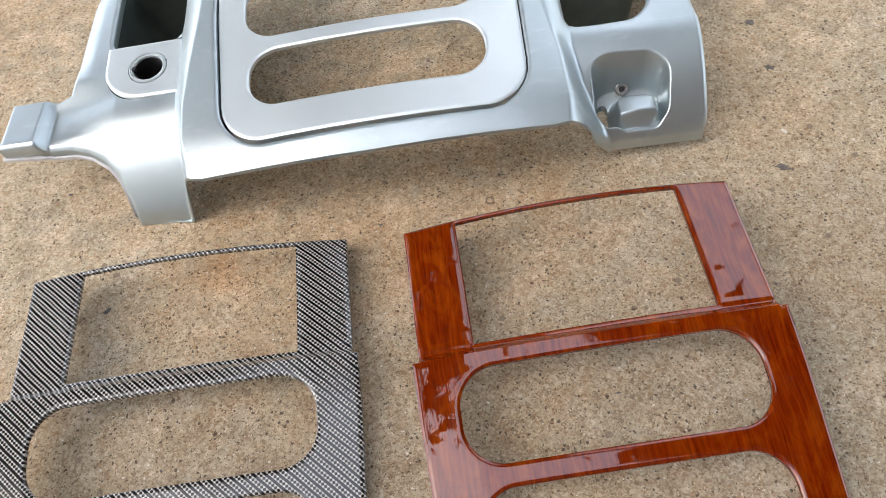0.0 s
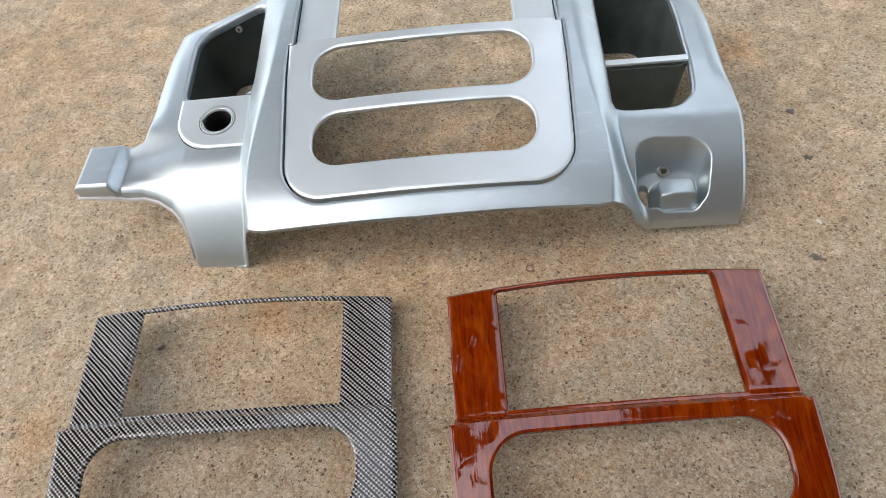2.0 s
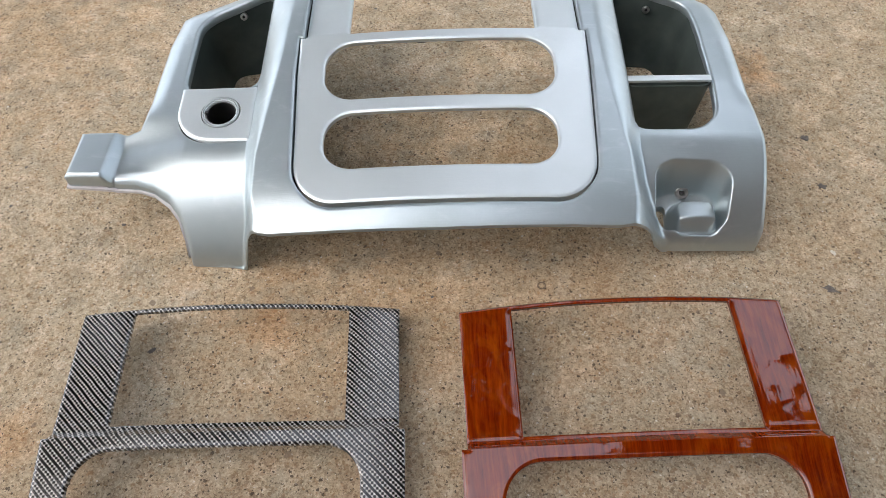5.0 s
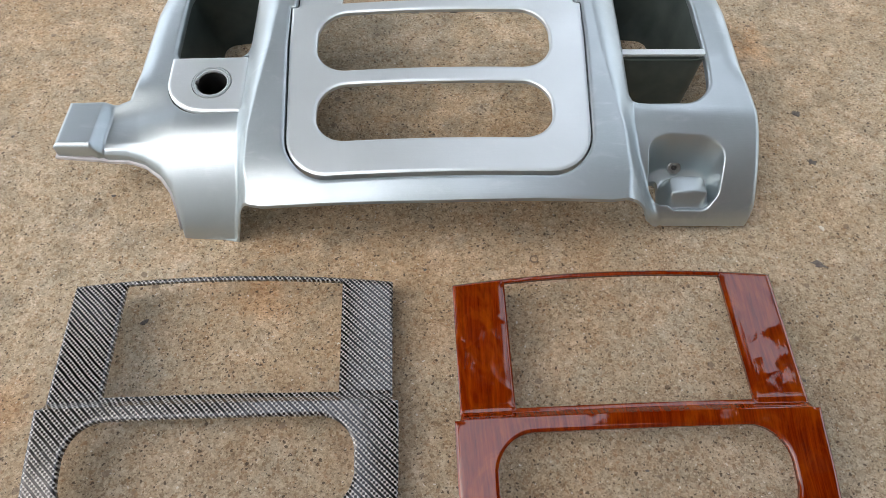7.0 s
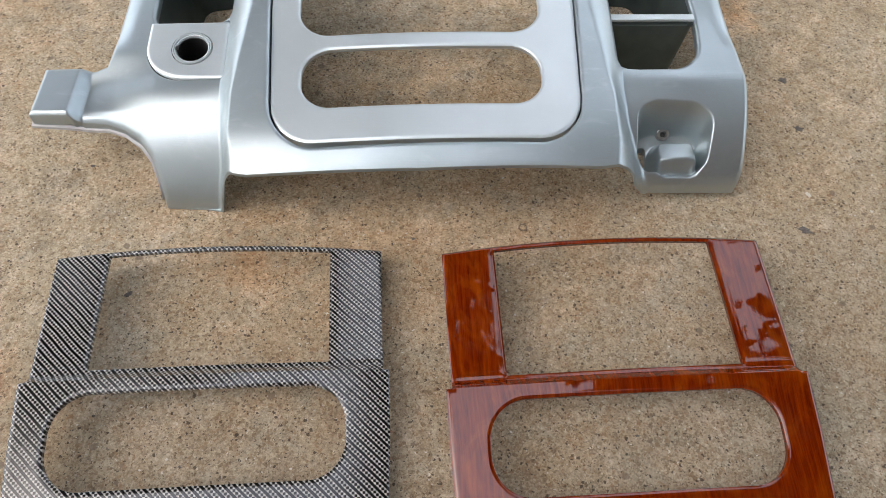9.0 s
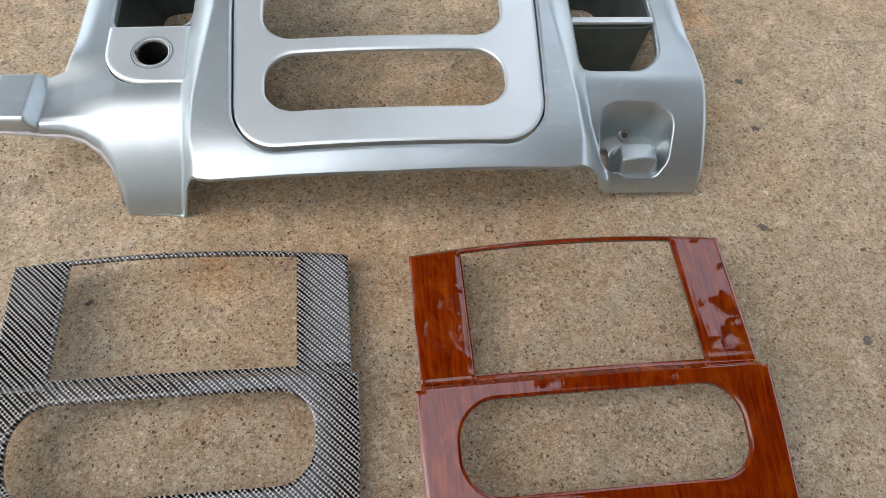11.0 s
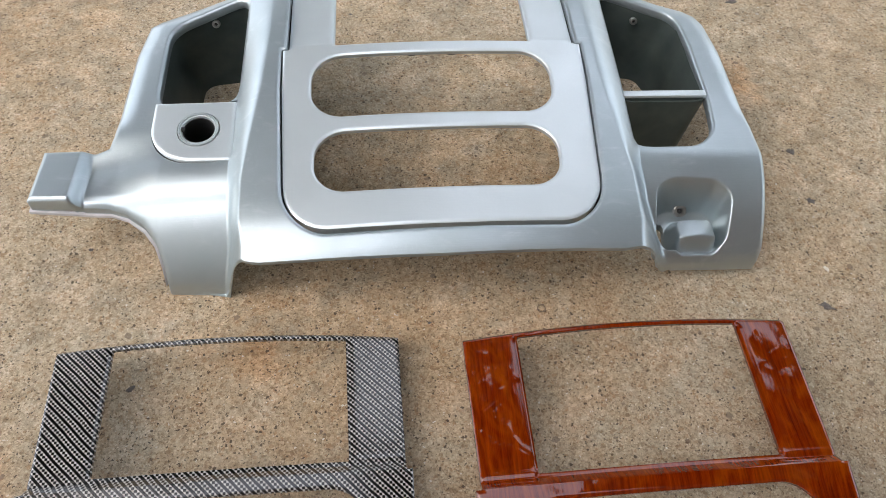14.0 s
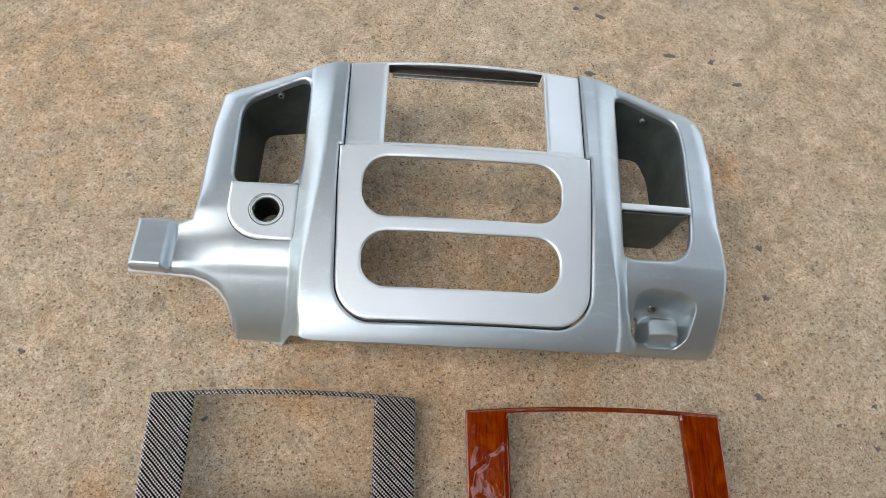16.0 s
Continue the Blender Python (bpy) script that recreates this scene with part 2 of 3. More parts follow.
        c = mix(nt, c, col, maths(nt, "MULTIPLY", ramp(nt, dd, [(0.1, (1, 1, 1)), (1.0, (0, 0, 0))]), amt), "MULTIPLY")
    c = mix(nt, c, (1.11, 1.065, 1.055), 1.0, "MULTIPLY")
    # dark pits and sand pores
    pit = node(nt, "ShaderNodeTexVoronoi", Scale=260.0, Randomness=1.0)
    wv = nt.nodes.new("ShaderNodeVectorMath")
    wv.operation = "ADD"
    wn3 = node(nt, "ShaderNodeTexNoise", Scale=330.0, Detail=3.0)
    nt.links.new(v, wn3.inputs["Vector"])
    ws = nt.nodes.new("ShaderNodeVectorMath")
    ws.operation = "SCALE"
    ws.inputs["Scale"].default_value = 0.0045
    nt.links.new(wn3.outputs["Color"], ws.inputs[0])
    nt.links.new(v, wv.inputs[0])
    nt.links.new(ws.outputs["Vector"], wv.inputs[1])
    v2 = wv.outputs["Vector"]
    nt.links.new(v2, pit.inputs["Vector"])
    sp = nt.nodes.new("ShaderNodeSeparateColor")
    nt.links.new(pit.outputs["Color"], sp.inputs["Color"])
    near = maths(nt, "LESS_THAN", pit.outputs["Distance"], maths(nt, "MULTIPLY", sp.outputs["Green"], 0.42))
    some = maths(nt, "GREATER_THAN", sp.outputs["Blue"], 0.72)
    pits = maths(nt, "MULTIPLY", near, some)
    c = mix(nt, c, (0.06, 0.045, 0.034), maths(nt, "MULTIPLY", pits, 0.80))
    speck = node(nt, "ShaderNodeTexVoronoi", Scale=430.0, Randomness=1.0)
    nt.links.new(v2, speck.inputs["Vector"])
    s3 = nt.nodes.new("ShaderNodeSeparateColor")
    nt.links.new(speck.outputs["Color"], s3.inputs["Color"])
    dots = maths(nt, "MULTIPLY", maths(nt, "LESS_THAN", speck.outputs["Distance"], maths(nt, "ADD", maths(nt, "MULTIPLY", s3.outputs["Green"], 0.25), 0.16)), maths(nt, "GREATER_THAN", s3.outputs["Blue"], 0.74))
    c = mix(nt, c, ramp(nt, s3.outputs["Red"], [(0.0, (0.05, 0.045, 0.04)), (0.55, (0.16, 0.11, 0.065)), (0.8, (0.26, 0.17, 0.085)), (1.0, (0.72, 0.68, 0.60))]), maths(nt, "MULTIPLY", dots, 0.82))
    # scattered pale and grey pebbles showing at the surface
    peb = node(nt, "ShaderNodeTexVoronoi", Scale=70.0, Randomness=1.0)
    nt.links.new(v2, peb.inputs["Vector"])
    s2 = nt.nodes.new("ShaderNodeSeparateColor")
    nt.links.new(peb.outputs["Color"], s2.inputs["Color"])
    pn = maths(nt, "MULTIPLY", maths(nt, "LESS_THAN", peb.outputs["Distance"], maths(nt, "MULTIPLY", s2.outputs["Red"], 0.26)), maths(nt, "GREATER_THAN", s2.outputs["Green"], 0.80))
    c = mix(nt, c, ramp(nt, s2.outputs["Blue"], [(0.0, (0.16, 0.125, 0.10)), (0.5, (0.30, 0.22, 0.15)), (1.0, (0.50, 0.46, 0.39))]), maths(nt, "MULTIPLY", pn, 0.7))
    nt.links.new(c, b.inputs["Base Color"])
    b.inputs["Roughness"].default_value = 0.9
    b.inputs["Specular IOR Level"].default_value = 0.05
    h = maths(nt, "SUBTRACT", maths(nt, "ADD", maths(nt, "MULTIPLY", sepc.outputs["Green"], 0.5), fine), maths(nt, "MULTIPLY", pits, 1.2))
    bump(nt, b, maths(nt, "ADD", h, sand), 0.75, 0.0010)
    return m


wood = wood_material()
carbon = carbon_material()
concrete = concrete_material()

# ---- shape helpers ----


def part(name, mesh, mat_, parent=None, label="", sharp=38.0, at=None):
    me = mesh
    if isinstance(mesh, bmesh.types.BMesh):
        me = bpy.data.meshes.new(name)
        bmesh.ops.recalc_face_normals(mesh, faces=mesh.faces)
        mesh.to_mesh(me)
        mesh.free()
    me.materials.clear()
    me.materials.append(mat_)
    me.polygons.foreach_set("use_smooth", [True] * len(me.polygons))
    me.set_sharp_from_angle(angle=radians(sharp))
    ob = new(name, me)
    if parent is not None:
        ob.parent = parent
    if at is not None:
        ob.matrix_basis = at
    if label:
        tagged(ob, label)
    return ob


def thing(name, m, label, category, group="", kind=""):
    ob = new(name)
    ob.empty_display_size = 0.05
    ob.matrix_basis = m
    return tagged(ob, label, category, group, kind)


def smooth(a, b, v):
    t = np.clip((v - a) / (b - a), 0, 1)
    return t * t * (3 - 2 * t)


def sd_box(x, y, cx, cy, hx, hy, r):
    """Distance to a rounded box, positive inside."""
    qx, qy = np.abs(x - cx) - (hx - r), np.abs(y - cy) - (hy - r)
    return r - np.hypot(np.maximum(qx, 0), np.maximum(qy, 0)) - np.minimum(np.maximum(qx, qy), 0)


def sd_poly(x, y, pts):
    """Distance to a polygon, positive inside."""
    p = np.array(pts, float)
    d = np.full(np.shape(x), 1e9)
    inside = np.zeros(np.shape(x), bool)
    for (ax, ay), (bx, by) in zip(p, np.roll(p, -1, 0)):
        ex, ey = bx - ax, by - ay
        wx, wy = x - ax, y - ay
        t = np.clip((wx * ex + wy * ey) / (ex * ex + ey * ey), 0, 1)
        d = np.minimum(d, np.hypot(wx - ex * t, wy - ey * t))
        cross = ((ay > y) != (by > y)) & (x < ax + (y - ay) / (by - ay if by != ay else 1e-12) * ex)
        inside ^= cross
    return np.where(inside, d, -d)


def rounded(pts, r=0.012, n=5):
    """The polygon with its corners rounded."""
    out, p = [], [Vector(q) for q in pts]
    for i, c in enumerate(p):
        a, b = p[i - 1] - c, p[(i + 1) % len(p)] - c
        k = min(r, 0.45 * a.length, 0.45 * b.length)
        a, b = c + a.normalized() * k, c + b.normalized() * k
        for j in range(n + 1):
            t = j / n
            out.append(tuple(a * (1 - t) ** 2 + c * 2 * t * (1 - t) + b * t * t))
    return out


def sheet(name, field, height, depth, bounds, step):
    """A moulded solid: the plan where field > 0, its upper face at height(x, y), its lower face depth(x, y) below."""
    x0, x1, y0, y1 = bounds
    xs = np.arange(x0, x1 + step, step)
    ys = np.arange(y0, y1 + step, step)
    gx, gy = np.meshgrid(xs, ys, indexing="ij")
    f = field(gx, gy)
    f = np.where(np.abs(f) < 1e-6, 1e-6, f)
    ny = len(ys)
    px, py, ids = [], [], {}

    def vert(key, x, y):
        if key not in ids:
            ids[key] = len(px)
            px.append(x), py.append(y)
        return ids[key]

    faces, rim = [], []
    ins = f > 0
    live = ins[:-1, :-1] | ins[1:, :-1] | ins[1:, 1:] | ins[:-1, 1:]
    for i, j in zip(*np.nonzero(live)):
        cs = ((i, j), (i + 1, j), (i + 1, j + 1), (i, j + 1))
        poly, cuts = [], []
        for k in range(4):
            a, b = cs[k], cs[(k + 1) % 4]
            if ins[a]:
                poly.append(vert(a, gx[a], gy[a]))
            if ins[a] != ins[b]:
                key = (a, b) if a < b else (b, a)
                t = f[a] / (f[a] - f[b])
                v = vert(key, gx[a] + t * (gx[b] - gx[a]), gy[a] + t * (gy[b] - gy[a]))
                poly.append(v)
                cuts.append((v, ins[a]))
        if len(poly) > 2:
            faces.append(poly)
        if len(cuts) == 2:
            a, b = (cuts[0][0], cuts[1][0]) if cuts[0][1] else (cuts[1][0], cuts[0][0])
            rim.append((a, b))
    px, py = np.array(px), np.array(py)
    top = height(px, py)
    low = top - depth(px, py, top)
    n = len(px)
    co = np.concatenate([np.stack([px, py, top], 1), np.stack([px, py, low], 1)])
    allf = faces + [[v + n for v in reversed(q)] for q in faces] + [(b, a, a + n, b + n) for a, b in rim]
    me = bpy.data.meshes.new(name)
    me.from_pydata(co.tolist(), [], allf)
    me.validate()
    return me


def box_bm(cx, cy, cz, sx, sy, sz, bevel=0.0, bm=None):
    bm = bm or bmesh.new()
    r = bmesh.ops.create_cube(bm, size=1.0, matrix=Matrix.Translation((cx, cy, cz)) @ Matrix.Diagonal((sx, sy, sz, 1)))
    if bevel:
        es = list({e for v in r["verts"] for e in v.link_edges})
        bmesh.ops.bevel(bm, geom=es, offset=bevel, segments=2, affect="EDGES", profile=0.6)
    return bm


def lathe(profile, n=32, m=None):
    """A turned solid from (radius, z) pairs, closed along its profile."""
    bm = bmesh.new()
    rings = [[bm.verts.new((r * math.cos(2 * math.pi * k / n), r * math.sin(2 * math.pi * k / n), z)) for k in range(n)] for r, z in profile]
    for a, b in zip(rings, rings[1:] + rings[:1]):
        for k in range(n):
            bm.faces.new((a[k], a[(k + 1) % n], b[(k + 1) % n], b[k]))
    if m is not None:
        bmesh.ops.transform(bm, matrix=m, verts=bm.verts)
    return bm


def loft(loops):
    """Skin between closed loops of equal length, last back to first."""
    bm = bmesh.new()
    rings = [[bm.verts.new(p) for p in lp] for lp in loops]
    n = len(loops[0])
    for a, b in zip(rings, rings[1:] + rings[:1]):
        for k in range(n):
            bm.faces.new((a[k], a[(k + 1) % n], b[(k + 1) % n], b[k]))
    return bm


# ---- ground ----
bm = bmesh.new()
bmesh.ops.create_grid(bm, x_segments=24, y_segments=24, size=60.0)
ground = part("ground", bm, concrete)
tagged(ground, "sandy tan concrete slab with brown stains and fine pits", "concrete", kind="structure")

# ---- trim bezel: upper window frame, raised ledge, lower frame with two rounded windows ----


def bezel_field(x, y, top=0.130, dx=0.0):
    side = np.interp(y, [-0.215, -0.16, -0.05, 0.0], [0.138, 0.1435, 0.1485, 0.149])
    low = np.minimum(sd_box(x * 0.149 / side, y, 0, -0.1035 + 0.02, 0.149, 0.1035 + 0.02, 0.040), 0.0 - y)
    arch = top + 0.006 * (1 - (x / 0.145) ** 2)
    half = np.interp(y, [0.0, 0.13], [0.1440, 0.1455])
    up = np.minimum(np.minimum(half - np.abs(x), arch - y), y + 0.012)
    body = np.maximum(low, up)
    win_u = np.minimum(np.minimum(0.0985 - np.abs(x), y - 0.0095), arch - 0.0055 - y)
    win_a = sd_box(x, y, dx, -0.0495, 0.1165, 0.0375, 0.031)
    win_b = sd_box(x, y, dx, -0.137, 0.1125, 0.0330, 0.029)
    return np.minimum(body, -np.maximum(np.maximum(win_u, win_a), win_b))


def ridge(x, y, pts, w):
    """Height of a raised crease along a line, 1 at its crest."""
    d = np.full(np.shape(x), 1e9)
    for (ax, ay), (bx, by) in zip(pts, pts[1:]):
        ex, ey = bx - ax, by - ay
        t = np.clip(((x - ax) * ex + (y - ay) * ey) / (ex * ex + ey * ey), 0, 1)
        d = np.minimum(d, np.hypot(x - ax - ex * t, y - ay - ey * t))
    return np.exp(-(d / w) ** 2)


def bezel_height(x, y, top=0.130, dx=0.0, creases=()):
    crown = 0.007 * (1 - (x / 0.148) ** 2)
    # the riser falls from the lower frame's crest to the upper panel
    riser = -0.0082 * np.clip((y - 0.0002) / 0.0060, 0, 1)
    z = riser - 0.0006 * smooth(0.010, 0.0135, y) - 0.162 * np.maximum(y - 0.0125, 0)
    d = np.clip(bezel_field(x, y, top, dx), 0, 0.0032)
    z = z + crown - 0.0012 * (1 - d / 0.0032) ** 2
    arch = top + 0.006 * (1 - (x / 0.145) ** 2)
    z = z - 0.0026 * np.clip(1 - (arch - y) / 0.0036, 0, 1) ** 1.5
    inner = np.clip(1 - (np.abs(x) - 0.0985) / 0.0065, 0, 1) * (np.abs(x) > 0.0985)
    z = z - 0.0014 * inner ** 1.6 * smooth(0.010, 0.016, y) * smooth(top - 0.002, top - 0.008, y)
    for pts, w, h in creases:
        z = z + h * ridge(x, y, pts, w)
    return z


def bezel_depth(x, y, top, dx):
    d = bezel_field(x, y, top, dx)
    return np.where(d < 0.0022, np.where((np.abs(x) > 0.128) | (y < -0.185), 0.0085, 0.0040), 0.0028)


def make_bezel(name, mat_, m, label, top=0.130, dx=0.0, creases=()):
    root = thing(name, m, label, "trim bezel", "dash bezels")
    me = sheet("frame", lambda x, y: bezel_field(x, y, top, dx), lambda x, y: bezel_height(x, y, top, dx, creases), lambda x, y, z: bezel_depth(x, y, top, dx), (-0.152, 0.152, -0.212, 0.142), 0.0010)
    part("frame", me, mat_, root, sharp=32)
    return root


def bezel_pegs(root, spots, mat_):
    """Clip bosses on the back, which hold the bezel off the ground."""
    for x, y in spots:
        p = root.matrix_basis @ Vector((x, y, float(bezel_height(np.array([x]), np.array([y]))[0]) - 0.002))
        h = p.z
        bm = box_bm(0, 0, h / 2, 0.008, 0.005, h, 0.001)
        inv = root.matrix_basis.inverted() @ Matrix.Translation((p.x, p.y, 0))
        part("clip_boss", bm, mat_, root, at=inv)


BOSSES = [(-0.128, 0.095), (0.130, 0.095), (-0.128, 0.03), (0.130, 0.03), (-0.131, -0.14), (0.131, -0.14)]
# wrinkles in the lacquer film: line, half width, height
WRINKLES = [([(-0.139, 0.049), (-0.137, 0.064), (-0.125, 0.073), (-0.122, 0.083), (-0.115, 0.085), (-0.107, 0.093), (-0.103, 0.090)], 0.0022, 0.00050),
            ([(-0.118, 0.050), (-0.115, 0.040), (-0.109, 0.031), (-0.099, 0.024)], 0.0028, 0.00035),
            ([(-0.133, 0.036), (-0.126, 0.030), (-0.118, 0.029)], 0.0050, 0.00030)]
# tilt: +rx lifts the far edge
carbon_bezel = make_bezel("carbon_trim_bezel", carbon, pose(-0.277, 0.400, 0.040, 8.5, 3.2, 3.0), "glossy black and grey woven carbon-look dash bezel on concrete", 0.121, -0.004)
wood_bezel = make_bezel("wood_trim_bezel", wood, pose(0.068, 0.389, 0.048, 9.5, -0.3, 2.2), "glossy red-brown mahogany-look dash bezel with a wrinkle in its lacquer", creases=WRINKLES)
bezel_pegs(carbon_bezel, BOSSES, black_plastic)
bezel_pegs(wood_bezel, BOSSES, black_plastic)

# ---- silver dash housing ----
BC = (-0.0985, 0.8015)          # middle of the centre bezel's ledge
BR = radians(1.2)


def to_bezel(x, y):
    dx, dy = x - BC[0], y - BC[1]
    return dx * math.cos(BR) + dy * math.sin(BR), -dx * math.sin(BR) + dy * math.cos(BR)


OUT = [(-0.249, 0.930), (-0.265, 0.933), (-0.293, 0.9265), (-0.334, 0.9155), (-0.368, 0.905), (-0.393, 0.8975), (-0.4060, 0.889), (-0.4105, 0.840), (-0.4105, 0.770), (-0.4095, 0.724),
       (-0.4125, 0.712), (-0.424, 0.7075), (-0.471, 0.706), (-0.4715, 0.646), (-0.432, 0.646), (-0.428, 0.648), (-0.404, 0.648), (-0.388, 0.6445), (-0.374, 0.637),
       (-0.364, 0.625), (-0.3585, 0.610), (-0.3565, 0.596), (-0.318, 0.594), (-0.309, 0.5925), (-0.300, 0.5905), (-0.291, 0.5885), (-0.284, 0.5845), (-0.277, 0.5780), (-0.268, 0.5735), (-0.257, 0.5715), (-0.220, 0.5712),
       (-0.100, 0.5715), (0.064, 0.5765), (0.084, 0.5800), (0.0950, 0.5850), (0.1040, 0.5910), (0.114, 0.5970), (0.128, 0.6020), (0.214, 0.602), (0.2175, 0.610), (0.221, 0.690),
       (0.2185, 0.730), (0.2215, 0.840), (0.2195, 0.893), (0.2125, 0.910), (0.198, 0.918), (0.170, 0.923), (0.133, 0.933), (0.095, 0.9405), (0.058, 0.9415),
       (0.020, 0.9500), (-0.220, 0.950)]
POCKET_L = rounded([(-0.3725, 0.7555), (-0.3765, 0.875), (-0.2945, 0.912), (-0.2925, 0.758)], 0.022)
PLATE = [(-0.373, 0.757), (-0.2925, 0.759), (-0.2915, 0.6895), (-0.2925, 0.6872), (-0.2950, 0.6865)] + \
    [(-0.330 - 0.043 * math.sin(k * math.pi / 24), 0.7265 - 0.040 * math.cos(k * math.pi / 24)) for k in range(13)]
POCKET_R = rounded([(0.0935, 0.6925), (0.094, 0.926), (0.181, 0.898), (0.184, 0.860), (0.181, 0.750), (0.178, 0.715), (0.160, 0.696)], 0.020)
POCKET_R = [p if p[0] > 0.11 or p[1] > 0.75 else (max(0.0935, p[0] - 0.003), p[1]) for p in POCKET_R]


def bezel_gap(x, y):
    u, v = to_bezel(x, y)
    side = np.interp(v, [-0.215, -0.16, -0.05, 0.0], [0.1393, 0.1448, 0.1498, 0.1503])
    low = sd_box(u * 0.1503 / side, v, 0, -0.1035 + 0.02, 0.1503, 0.1052 + 0.02, 0.0415)
    up = np.minimum(np.interp(v, [0, 0.13], [0.1454, 0.1468]) - np.abs(u), v)
    return np.maximum(np.minimum(low, 0.002 - v), np.where(v > 0, up, -1.0))


def housing_field(x, y):
    f = sd_poly(x, y, OUT)
    f = np.minimum(f, -bezel_gap(x, y))
    f = np.minimum(f, -sd_poly(x, y, POCKET_L))
    f = np.minimum(f, -sd_poly(x, y, PLATE))
    f = np.minimum(f, -sd_poly(x, y, POCKET_R))
    f = np.minimum(f, -sd_box(x, y, 0.1225, 0.6330, 0.0052, 0.0110, 0.0048))
    return f


def outer_edge(x, y):
    return sd_poly(x, y, OUT)


def soft(y, ys, vs, w=13):
    """Values along y, with the kinks eased out."""
    g = np.arange(0.50, 1.05, 0.001)
    k = np.hanning(w + 2)
    v = np.convolve(np.interp(g, ys, vs), k / k.sum(), "same")
    return np.interp(y, g, v)


def housing_height(x, y):
    # middle: crowned, rolled down at the pillars' outer sides and over the lip
    crown = 0.008 * (1 - ((x + 0.0985) / 0.155) ** 2)
    zc = soft(y, [0.550, 0.571, 0.5735, 0.577, 0.582, 0.588, 0.595, 0.605, 0.62, 0.65, 0.70, 0.75, 0.80, 0.85, 0.90, 0.95], [0.0720, 0.0865, 0.0886, 0.0906, 0.0930, 0.0957, 0.0985, 0.1020, 0.1056, 0.1105, 0.1182, 0.1245, 0.1278, 0.1278, 0.1240, 0.1175], 19) + np.maximum(crown, -0.004)
    # left wing, arm and foot
    t = np.clip((0.690 - y) / 0.096, 0, 1)
    in_l = soft(y, [0.69, 0.76, 0.90, 0.95], [0.0905, 0.0985, 0.1115, 0.1150])
    out_l = soft(y, [0.69, 0.76, 0.84, 0.91], [0.0860, 0.0910, 0.0920, 0.0890])
    zl = in_l + (out_l - in_l) * np.clip((-0.290 - x) / 0.12, 0, 1)
    foot = 0.006 + 0.0845 * (1 - t ** 1.9) ** 0.80
    block = smooth(-0.4255, -0.4365, x)
    flat = np.interp(x, [-0.43, -0.40, -0.36, -0.29], [0.0755, 0.0790, 0.0855, 0.0905])
    low = (flat - (0.0905 - foot) * smooth(-0.435, -0.362, x) - 0.002 * smooth(0.66, 0.648, y)) * (1 - block) + 0.0865 * block
    zl = low + (zl - low) * smooth(0.684, 0.728, y)
    # right wing and tower
    t2 = np.clip((0.690 - y) / 0.096, 0, 1)
    in_r = soft(y, [0.69, 0.76, 0.93], [0.0960, 0.1030, 0.1080])
    out_r = soft(y, [0.69, 0.76, 0.84, 0.91], [0.0905, 0.0950, 0.0920, 0.0850])
    zr = in_r + (out_r - in_r) * np.clip((x - 0.094) / 0.126, 0, 1)
    zr = np.where(y < 0.690, 0.012 + (zr - 0.012) * (1 - t2 ** 1.6) ** 0.80, zr)
    skin = zr
    dish = smooth(0.0, 0.0085, sd_poly(x, y, DISH))
    zr = zr * (1 - dish) + np.minimum(zr - 0.001, 0.008 + 0.75 * np.maximum(0, y - 0.611)) * dish
    lump = smooth(0.0, 0.0095, sd_box(x, y, 0.1525, 0.6255, 0.0262, 0.0208, 0.014))
    zr = zr * (1 - lump) + (0.013 + 0.0350 * smooth(0.602, 0.6200, y) + 0.05 * np.maximum(0, y - 0.624) - 8.0 * (x - 0.1525) ** 2) * lump
    # joins: the pillars roll over into the wings, and stand proud of foot and tower
    start_l = soft(y, [0.585, 0.61, 0.65, 0.70, 0.75, 0.80], [-0.2690, -0.2745, -0.2755, -0.2700, -0.2645, -0.2620])
    end_l = soft(y, [0.588, 0.615, 0.66], [-0.3080, -0.2975, -0.2945])
    a = np.clip((start_l - x) / (start_l - end_l), 0, 1)
    a = np.where(y < 0.70, smooth(0, 1, a) * smooth(0.70, 0.64, y) + a ** 1.7 * (1 - smooth(0.70, 0.64, y)), a ** 1.7)
    start_r = soft(y, [0.580, 0.60, 0.65, 0.70, 0.75, 0.80], [0.076, 0.079, 0.079, 0.071, 0.0645, 0.062])
    end_r = soft(y, [0.58, 0.60, 0.62, 0.64, 0.67], [0.136, 0.128, 0.113, 0.1035, 0.0965])
    b = np.clip((x - start_r) / (end_r - start_r), 0, 1)
    b = np.where(y < 0.70, smooth(0, 1, b) * smooth(0.70, 0.64, y) + b ** 1.7 * (1 - smooth(0.70, 0.64, y)), b ** 1.7)
    z = zc + (zl - zc) * a
    z = z + (zr - z) * b
    # rolled outer edges
    e = outer_edge(x, y)
    big = smooth(0.150, 0.245, np.abs(x + 0.0985)) * smooth(0.72, 0.76, y)
    z = z - 0.006 * big * np.clip(1 - e / 0.022, 0, 1) ** 2.0
    z = z - 0.0035 * np.clip(1 - e / 0.005, 0, 1) ** 2 * (y > 0.59)
    # softened pocket rims
    d = np.minimum(np.abs(sd_poly(x, y, POCKET_L)), np.abs(sd_poly(x, y, POCKET_R)))
    z = z - 0.0025 * np.clip(1 - d / 0.004, 0, 1) ** 2
    g = np.abs(bezel_gap(x, y))
    z = z - 0.0014 * np.clip(1 - g / 0.004, 0, 1) ** 2
    return np.maximum(z, 0.0018)


